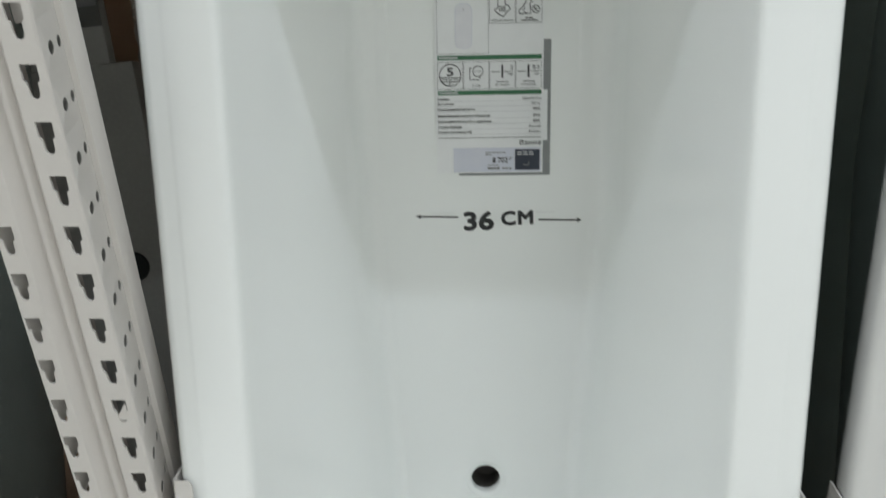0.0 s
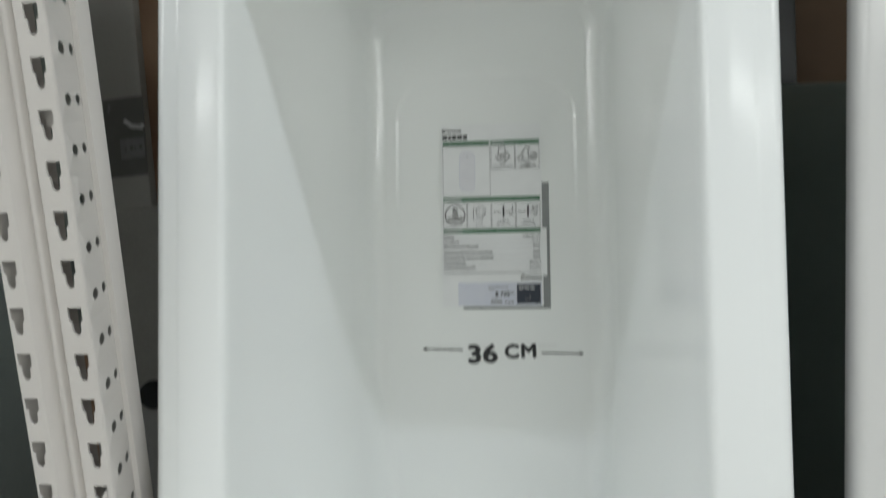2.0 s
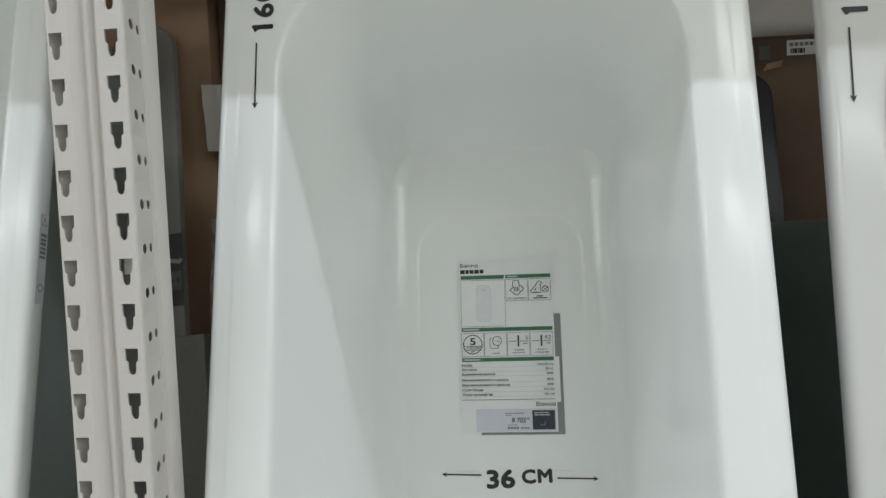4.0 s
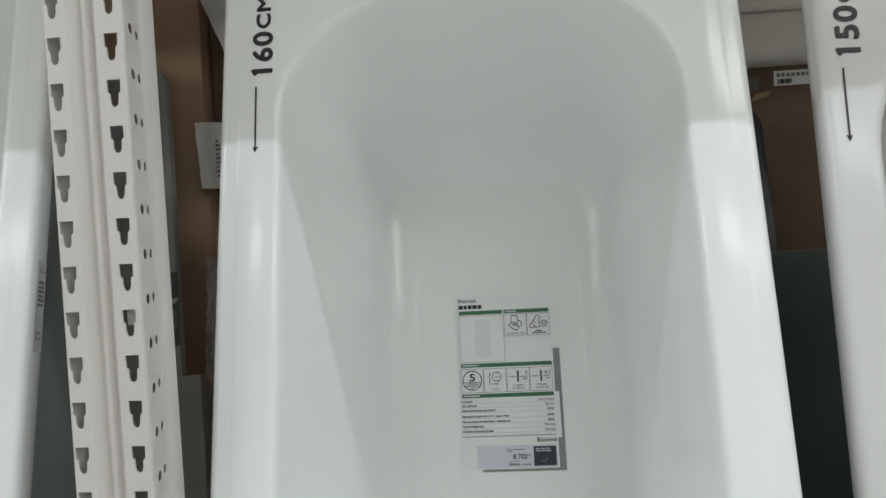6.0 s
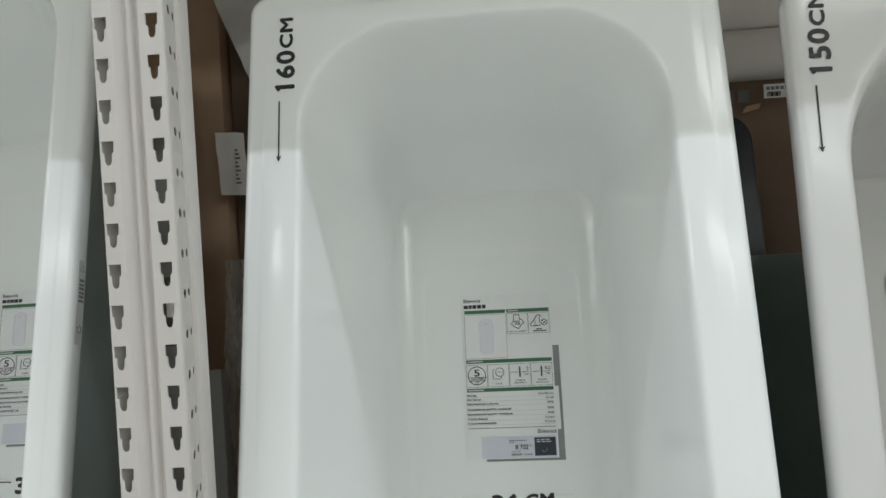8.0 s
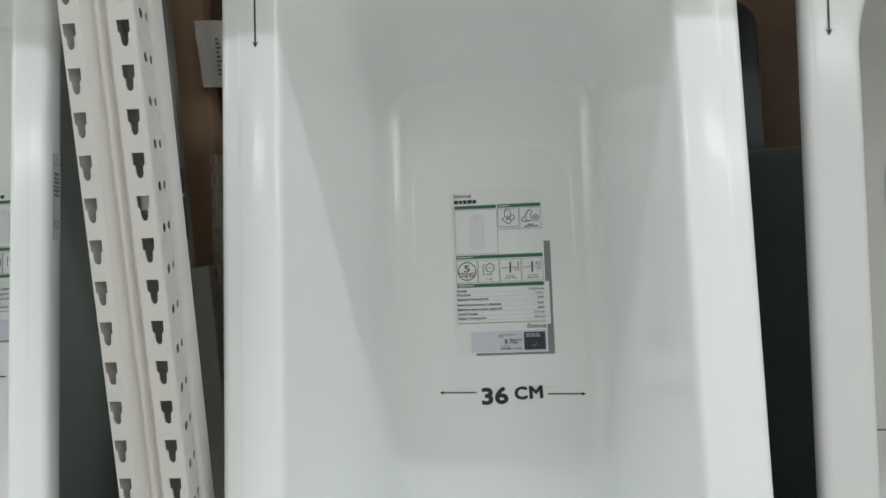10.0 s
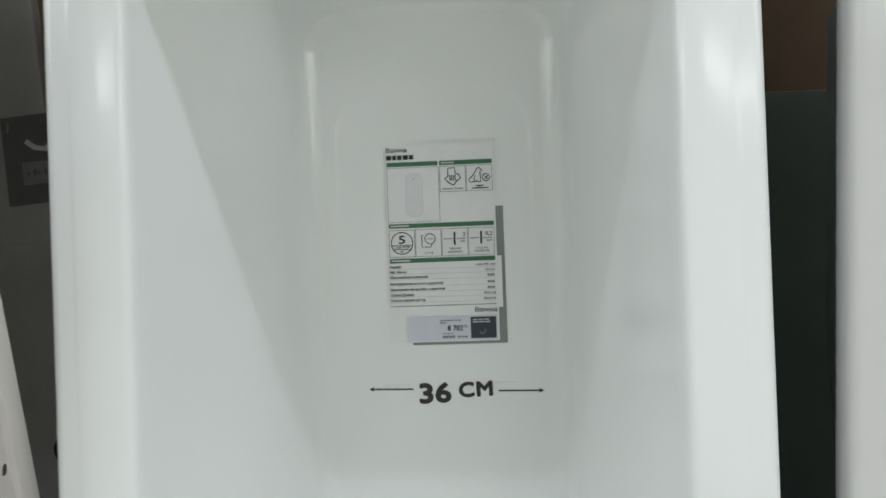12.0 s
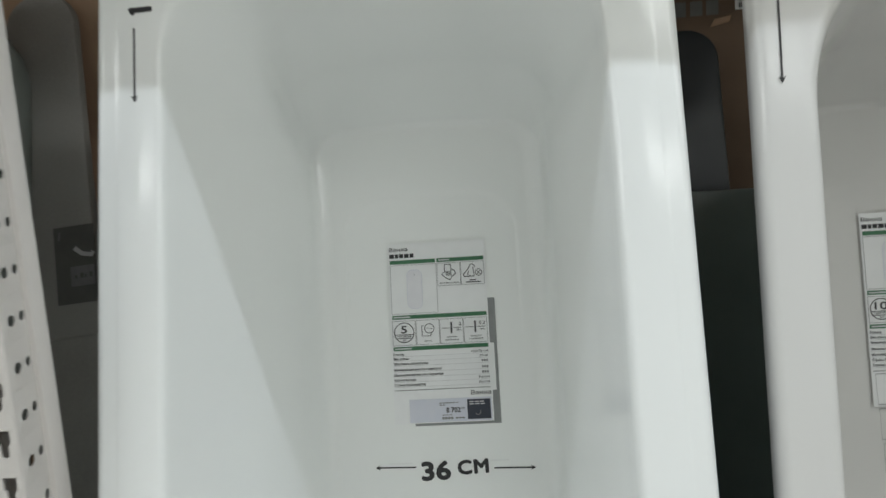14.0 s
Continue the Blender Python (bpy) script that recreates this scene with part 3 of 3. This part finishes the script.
# a soft foam roll lying on the right carton, folded once along its length
roll = thing("foam_roll", pose(0.64, 1.12, 1.722), "folded grey-white foam roll lying on the carton", "roll")
cols = 26
for name, cy, cz, ry, rz in (("lower_fold", 0.0, 0.070, 0.036, 0.068), ("upper_fold", 0.012, 0.238, 0.050, 0.100)):
    fold = [(cy + ry * math.cos(radians(275 - 14 * k)), cz + rz * math.sin(radians(275 - 14 * k))) for k in range(15)]
    fold += [(0.20, cz + rz * 0.96), (0.21, cz - rz * 0.96)]
    verts = []
    for i in range(cols):
        x = -0.36 + 0.72 * i / (cols - 1)
        for j, (y, z) in enumerate(fold):
            k = 1 if 2 <= j < 13 else 0
            verts.append((x, y + k * 0.007 * noise.noise(Vector((x * 9, z * 14, 2))), z + k * 0.004 * noise.noise(Vector((x * 7, z * 9, 7)))))
    n = len(fold)
    faces = [(i * n + j, i * n + (j + 1) % n, (i + 1) * n + (j + 1) % n, (i + 1) * n + j) for i in range(cols - 1) for j in range(n)]
    faces += [tuple(range(n))[::-1], tuple(range((cols - 1) * n, cols * n))]
    part_mesh(name, mesh_of(name, verts, faces, True, 50), WHITE_FOAM, roll)

# printing on the right carton: a shipping label, a row of heavy bars for the maker's word, a torn flap
ship = thing("shipping_label", pose(0.612, 1.059, 1.692, 90, 0, 0), "white shipping label with bar code on the carton", "label")
flat("paper", -0.042, 0.042, -0.017, 0.017, 0.0, 0.0006, PAPER, ship)
for k in range(7):
    flat("print_bar", -0.036 + 0.011 * k, -0.028 + 0.011 * k, 0.003, 0.011, 0.0010, 0.0014, GREYINK, ship)
for k in range(8):
    flat("code_bar", -0.034 + 0.004 * k, -0.0315 + 0.004 * k + 0.0007 * (k % 3), -0.013, -0.002, 0.0010, 0.0014, INK, ship)
mark = thing("printed_mark", pose(0.475, 1.059, 1.682, 90, 0, 0), "heavy dark printed bars on the carton", "print")
for k, u in enumerate((-0.035, 0.0, 0.034)):
    flat("print_bar", u, u + 0.026, -0.014, 0.017, 0.0, 0.0006, TAG, mark)
flap = thing("torn_flap", pose(0.535, 1.056, 1.645, 90, 0, 12), "torn cardboard flap on the carton face", "flap")
bm = bmesh.new()
quad = [(-0.02, -0.004, 0.0), (0.022, 0.006, 0.004), (0.018, 0.014, 0.018), (-0.016, 0.008, 0.010)]
lo = [bm.verts.new(q) for q in quad]
hi = [bm.verts.new((q[0], q[1] + 0.003, q[2] + 0.002)) for q in quad]
bm.faces.new(lo[::-1]), bm.faces.new(hi)
for i in range(4):
    bm.faces.new((lo[i], lo[(i + 1) % 4], hi[(i + 1) % 4], hi[i]))
part("card", bm, CARD, flap)


# ---------------------------------------------------------------- print on the tubs
def arrow(name, tip, tail, wide, material, parent):
    t, b = Vector(tip), Vector(tail)
    d = (b - t).normalized()
    s = Vector((-d.y, d.x))
    head = 0.0085
    pts = [t, t + d * head + s * 0.0042, t + d * head * 0.8 + s * wide / 2, b + s * wide / 2, b - s * wide / 2, t + d * head * 0.8 - s * wide / 2, t + d * head - s * 0.0042]
    bm = bmesh.new()
    lo = [bm.verts.new((p.x, p.y, 0.0005)) for p in pts]
    hi = [bm.verts.new((p.x, p.y, 0.0009)) for p in pts]
    bm.faces.new(hi)
    for i in range(7):
        bm.faces.new((lo[i], lo[(i + 1) % 7], hi[(i + 1) % 7], hi[i]))
    return part(name, bm, material, parent)


def width_mark(m):
    ob = thing("width_sticker", m, "black 36 cm width sticker with two arrows", "sticker", "size stickers")
    arrow("arrow_left", (-0.1088, 0.7793), (-0.0390, 0.7778), 0.0024, INK, ob)
    arrow("arrow_right", (0.1645, 0.7708), (0.0940, 0.7722), 0.0024, INK, ob)
    lettering("number", "36", 0.0300, pose(-0.0280, 0.7562, 0.0008, 0, 0, 1.5), INK, ob, 0.0470, bold=0.042)
    lettering("unit", "CM", 0.0225, pose(0.0335, 0.7640, 0.0008, 0, 0, 2.0), INK, ob, 0.0505, bold=0.045, spacing=1.1)
    for u0, u1 in ((-0.085, -0.045), (0.088, 0.120)):
        flat("residue", u0, u1, 0.7835, 0.7860, 0.0002, 0.0004, RESIDUE, ob, "faint glue residue of an older sticker")
    return ob


width_mark(M_A @ pose(0, 0, -0.468))
width_mark(M_B @ pose(0, 0, -0.468))
width_mark(M_C @ pose(0.008, -0.135, -0.455))


def length_mark(m, words):
    """Arrow tip at the origin, pointing down the rim; words run up the rim."""
    ob = thing("length_sticker", m, "black length sticker with arrow on the rim", "sticker", "size stickers")
    arrow("arrow", (0, 0), (-0.0005, 0.094), 0.0022, INK, ob)
    lettering("number", words, 0.0276, pose(0.0212, 0.1145, 0.0008, 0, 0, 90), INK, ob, 0.0600, bold=0.034, spacing=1.1)
    lettering("unit", "CM", 0.0194, pose(0.0178, 0.1810, 0.0008, 0, 0, 90), INK, ob, 0.0480, bold=0.042, spacing=1.1)
    stroke("flag", [(-0.0062, 0.1195), (-0.0010, 0.1108)], 0.0036, 0.0006, INK, ob)
    return ob


length_mark(M_A @ pose(-0.2985, 1.2955, 0), "160")
length_mark(M_C @ pose(-0.3223, 1.2237, 0.0003, 0, 0, -1.0), "150")


def product_card(m, years, sheets=0):
    ob = thing("product_card", m, "white printed product card with green bars in a holder", "product card", "product cards")
    n = 0.003
    part("holder", box_bm(-0.036, 0.1135, 0.8465, 1.062, 0.0004, 0.0016, 0.0004), HOLDER, ob, "grey plastic card holder")
    flat("slip", 0.090, 0.1085, 0.903, 0.984, 0.0019, 0.0022, PAPER, ob)
    bm = bmesh.new()
    bmesh.ops.create_grid(bm, x_segments=10, y_segments=16, size=1.0)
    for v in bm.verts:
        u, w = 0.0148 + v.co.x * 0.0867, 1.0085 + v.co.y * 0.1575
        v.co = Vector((u, w, 0.0026))
    part("sheet", bm, PAPER, ob)
    lettering("heading", "Ванна", 0.0066, pose(-0.0690, 1.1525, n), INK, ob, 0.0330, bold=0.014)
    for u0, u1 in ((-0.0690, -0.0605), (-0.0590, -0.0530), (-0.0515, -0.0440), (-0.0425, -0.0340), (-0.0325, -0.0255)):
        flat("name_bar", u0, u1, 1.1405, 1.1475, n, n + 0.0003, INK, ob)
    for u0, u1, v in ((-0.0685, 0.0125, 1.1330), (0.0150, 0.0985, 1.1330), (-0.0685, 0.0985, 1.0355), (-0.0685, 0.0985, 0.9805)):
        flat("green_bar", u0, u1, v - 0.0034, v + 0.0034, n, n + 0.0003, GREEN, ob)
    for u0, u1, v in ((0.018, 0.038, 1.1330), (-0.066, -0.036, 1.0355), (-0.066, -0.036, 0.9805)):
        flat("bar_caption", u0, u1, v - 0.0012, v + 0.0012, n + 0.0006, n + 0.0009, PALEINK, ob)
    # picture of the tub
    frame_line("picture_frame", -0.0685, 0.0135, 1.0415, 1.1275, 0.0006, n, GREYINK, ob)
    bm = bmesh.new()
    bm.faces.new([bm.verts.new((u, v, n + 0.0001)) for u, v in outline_small(-0.026, 1.0840, 0.0135, 0.0345)])
    part("tub_drawing", bm, PALE_LILAC, ob)
    stroke("tub_outline", outline_small(-0.026, 1.0840, 0.0135, 0.0345), 0.0006, n + 0.0002, LILAC, ob, True)
    flat("tub_dot", -0.0268, -0.0252, 1.1085, 1.1102, n + 0.0004, n + 0.0007, GREYINK, ob)
    # two upper pictograms
    for k, u in enumerate((0.0155, 0.0575)):
        frame_line("icon_frame", u, u + 0.0405, 1.0875, 1.1275, 0.0007, n, GREYINK, ob)
    stroke("sleeve_icon", [(0.0283, 1.1146), (0.0289, 1.1246), (0.0395, 1.1246), (0.0403, 1.1146)], 0.0011, n, INK, ob)
    stroke("cloth_icon", [(0.0283, 1.1146), (0.0289, 1.1120), (0.0232, 1.1075), (0.0300, 1.1010), (0.0375, 1.0972), (0.0417, 1.1032), (0.0483, 1.1085), (0.0446, 1.1150), (0.0403, 1.1146)], 0.0012, n, INK, ob)
    for u in (0.0312, 0.0340, 0.0369, 0.0395):
        stroke("finger_line", [(u, 1.1132), (u + 0.0006, 1.1046)], 0.0010, n, INK, ob)
    stroke("dog_icon", [(0.0720, 1.1175), (0.0745, 1.1225), (0.0778, 1.1232), (0.0830, 1.1189), (0.0790, 1.1168), (0.0795, 1.1118), (0.0806, 1.1016), (0.0627, 1.1012), (0.0612, 1.1050), (0.0670, 1.1104)], 0.0011, n, INK, ob, True)
    stroke("dog_leg", [(0.0715, 1.1110), (0.0690, 1.1050), (0.0745, 1.1016)], 0.0009, n, INK, ob)
    stroke("stop_ring", circle(0.0884, 1.1078, 0.0058, 16), 0.0009, n, INK, ob, True)
    stroke("stop_cross", [(0.0850, 1.1044), (0.0918, 1.1112)], 0.0008, n, INK, ob)
    stroke("stop_cross", [(0.0850, 1.1112), (0.0918, 1.1044)], 0.0008, n, INK, ob)
    lettering("icon_name", "ЛЕГКАЯ УБОРКА", 0.0026, pose(0.0185, 1.0905, n), INK, ob, 0.0345, bold=0.01)
    flat("icon_bar", 0.072, 0.084, 1.0940, 1.0958, n, n + 0.0003, INK, ob)
    flat("icon_bar", 0.066, 0.092, 1.0905, 1.0923, n, n + 0.0003, INK, ob)
    # four boxes
    for k in range(4):
        u = -0.0685 + 0.0420 * k
        frame_line("fact_frame", u, u + 0.0405, 0.9865, 1.0290, 0.0007, n, GREYINK, ob)
    stroke("badge_ring", circle(-0.0483, 1.0085, 0.0172, 28), 0.0011, n, INK, ob, True)
    stroke("badge_band", [(-0.0655, 1.0050), (-0.0311, 1.0050)], 0.0008, n, INK, ob)
    stroke("badge_band", [(-0.0640, 0.9985), (-0.0326, 0.9985)], 0.0008, n, INK, ob)
    wide = 0.0100 if len(years) == 1 else 0.0195
    lettering("number", years, 0.0130, pose(-0.0483 - wide / 2, 1.0078, n), INK, ob, wide, bold=0.02)
    lettering("badge_name", "ГАРАНТИЯ", 0.0034, pose(-0.0600, 1.0002, n), INK, ob, 0.0235, bold=0.01)
    lettering("badge_unit", "ЛЕТ", 0.0032, pose(-0.0515, 0.9935, n), INK, ob, 0.0070, bold=0.01)
    stroke("steel_icon", [(-0.0135, 1.0195), (-0.0165, 1.0195), (-0.0165, 1.0010), (-0.0020, 1.0010), (0.0000, 1.0060)], 0.0009, n, INK, ob)
    stroke("steel_ring", circle(-0.0035, 1.0140, 0.0082, 20), 0.0009, n, INK, ob, True)
    lettering("steel_name", "СТАЛЬ", 0.0024, pose(-0.0090, 1.0128, n), INK, ob, 0.0110)
    lettering("fact_name", "СТАЛЬ", 0.0028, pose(-0.0125, 0.9905, n), INK, ob, 0.0130, bold=0.01)
    for u, value, width, line in ((0.0155, "2", 0.0042, "МАТЕРИАЛА"), (0.0575, "0.2", 0.0105, "ПОКРЫТИЯ")):
        flat("wall_section", u + 0.0185, u + 0.0215, 1.0035, 1.0235, n, n + 0.0003, INK, ob)
        stroke("thickness_arrow", [(u + 0.0030, 1.0130), (u + 0.0165, 1.0130)], 0.0010, n, GREYINK, ob)
        stroke("thickness_arrow", [(u + 0.0235, 1.0130), (u + 0.0375, 1.0130)], 0.0010, n, GREYINK, ob)
        lettering("value", value, 0.0062, pose(u + 0.0375 - width, 1.0165, n), INK, ob, width, bold=0.015)
        lettering("value_unit", "мм", 0.0034, pose(u + 0.0295, 1.0075, n), INK, ob, 0.0070, bold=0.015)
        lettering("fact_name", "ТОЛЩИНА", 0.0026, pose(u + 0.0110, 0.9960, n), INK, ob, 0.0190, bold=0.01)
        lettering("fact_name", line, 0.0026, pose(u + 0.0090, 0.9910, n), INK, ob, 0.0230, bold=0.01)
    # the table
    rows = [("Размер", 0.0185, 0.017), ("Вес ванны", 0.0265, 0.010), ("Максимальная нагрузка", 0.0600, 0.012), ("Минимальная высота с каркасом", 0.0840, 0.012),
            ("Максимальная высота с каркасом", 0.0860, 0.012), ("Страна бренда", 0.0375, 0), ("Страна производства", 0.0545, 0)]
    for k, (words, width, bar) in enumerate(rows):
        v = (0.9690, 0.9610, 0.9525, 0.9420, 0.9330, 0.9245, 0.9160)[k]
        lettering("row_name", words, 0.0042, pose(-0.0690, v, n), INK, ob, width, bold=0.013)
        if k < 2:
            value = "160x70 см" if years == "5" and k == 0 else "24 кг" if years == "5" else ""
            if value:
                wide_value = (0.0290, 0.0150)[k]
                lettering("row_value", value, 0.0040, pose(0.0975 - wide_value, v, n), INK, ob, wide_value, bold=0.004)
        elif bar:
            for j in range(3):
                flat("row_value", 0.0975 - bar + j * bar / 3, 0.0975 - bar + (j + 0.72) * bar / 3, v, v + 0.0038, n, n + 0.0003, GREYINK, ob)
        else:
            lettering("row_value", "Россия", 0.0040, pose(0.0795, v, n), INK, ob, 0.0180, bold=0.005)
        stroke("row_rule", [(-0.0690, v - 0.0019), (0.0980, v - 0.0019)], 0.0004, n, PALEINK, ob)
    stroke("table_rule", [(-0.0690, 0.9085), (0.0985, 0.9085)], 0.0008, n, GREYINK, ob)
    # price slip
    lettering("heading", "Ванна", 0.0074, pose(0.0640, 0.8965, n), INK, ob, 0.0345, bold=0.014)
    slip = flat("price_slip", -0.0445, 0.0985, 0.8525, 0.8920, n + 0.0002, n + 0.0006, LILAC, ob, "pale lilac price slip")
    flat("price_field", 0.0562, 0.0965, 0.8553, 0.8889, n + 0.0009, n + 0.0012, NAVY, ob, "navy printed field")
    for u0, u1, v in ((0.0600, 0.0870, 0.8838), (0.0600, 0.0890, 0.8800)):
        for j in range(3):
            w = (u1 - u0) / 3
            flat("field_bar", u0 + j * w, u0 + (j + 0.8) * w, v, v + 0.0018, n + 0.0015, n + 0.0018, PALEINK, ob)
    stroke("field_mark", circle(0.0745, 0.8670, 0.0045, 8, 200, 420), 0.0010, n + 0.0015, GREYINK, ob)
    if years == "5":
        lettering("price", "8 702", 0.0086, pose(0.0195, 0.8680, n + 0.0010), INK, ob, 0.0245, bold=0.02)
        lettering("price_small", "00", 0.0040, pose(0.0450, 0.8726, n + 0.0010), INK, ob, 0.0062)
    for u0, u1, v, h in ((0.0080, 0.0420, 0.8835, 0.0016), (0.0080, 0.0190, 0.8800, 0.0016), (0.0120, 0.0300, 0.8632, 0.0012), (0.0115, 0.0320, 0.8565, 0.0040), (0.0350, 0.0520, 0.8570, 0.0026)):
        steps = max(2, int((u1 - u0) / 0.005))
        for j in range(steps):
            w = (u1 - u0) / steps
            flat("price_bar", u0 + j * w, u0 + (j + 0.8) * w, v, v + h, n + 0.0010, n + 0.0013, GREYINK, ob)
    for k in range(sheets):
        frame_line("price_pocket", -0.066 + 0.002 * k, 0.090, 0.855 - 0.056 * k, 0.904 - 0.056 * k, 0.0008, n + 0.0008, GREYINK, ob)
    return ob


def outline_small(cx, cy, a, b):
    r = a * 0.8
    pts = []
    for sx, sy, a0 in ((1, -1, 270), (1, 1, 0), (-1, 1, 90), (-1, -1, 180)):
        pts += circle(cx + sx * (a - r), cy + sy * (b - r), r, 6, a0, a0 + 90)
    return pts


product_card(M_A @ pose(-0.001, 0.0085, -0.468) @ Matrix.Diagonal((0.986, 0.99, 1.0, 1.0)), "5")
product_card(M_B @ pose(-0.02, 0, -0.468), "5")
product_card(M_C @ pose(0.027, -0.052, -0.452, 0, 0, 0.5), "10", 3)

# small label on the skirt of the long tub
skirt = thing("rim_label", M_B @ pose(0.3505, 1.045, -0.021, 0, 90, 0), "small pale label on the tub skirt", "label")
flat("paper", -0.009, 0.009, -0.062, 0.062, 0.0, 0.0005, PALEINK, skirt)
for k in range(6):
    flat("code_bar", -0.006, 0.006, 0.000 + 0.006 * k, 0.0035 + 0.006 * k + 0.0008 * (k % 2), 0.0007, 0.0010, GREYINK, skirt)
stroke("sign", [(-0.005, 0.046), (0.005, 0.046), (0.0, 0.056)], 0.0010, 0.0007, GREYINK, skirt, True)
stroke("sign", circle(0.0, -0.040, 0.005, 10), 0.0010, 0.0007, GREYINK, skirt, True)

# faint scuffs in the middle tub
scuff = thing("scuff_mark", M_A, "faint grey scuff line on the enamel", "scuff")
bm = bmesh.new()
ends = [(0.2330, 0.7745, -0.262), (0.2405, 0.7758, -0.195), (0.2470, 0.7752, -0.135)]
for a, b in zip(ends, ends[1:]):
    bm.faces.new([bm.verts.new((p[0] + 0.004, p[1] + d, p[2])) for p, d in ((a, -0.0007), (b, -0.0007), (b, 0.0007), (a, 0.0007))])
part("streak", bm, PALEINK, scuff)
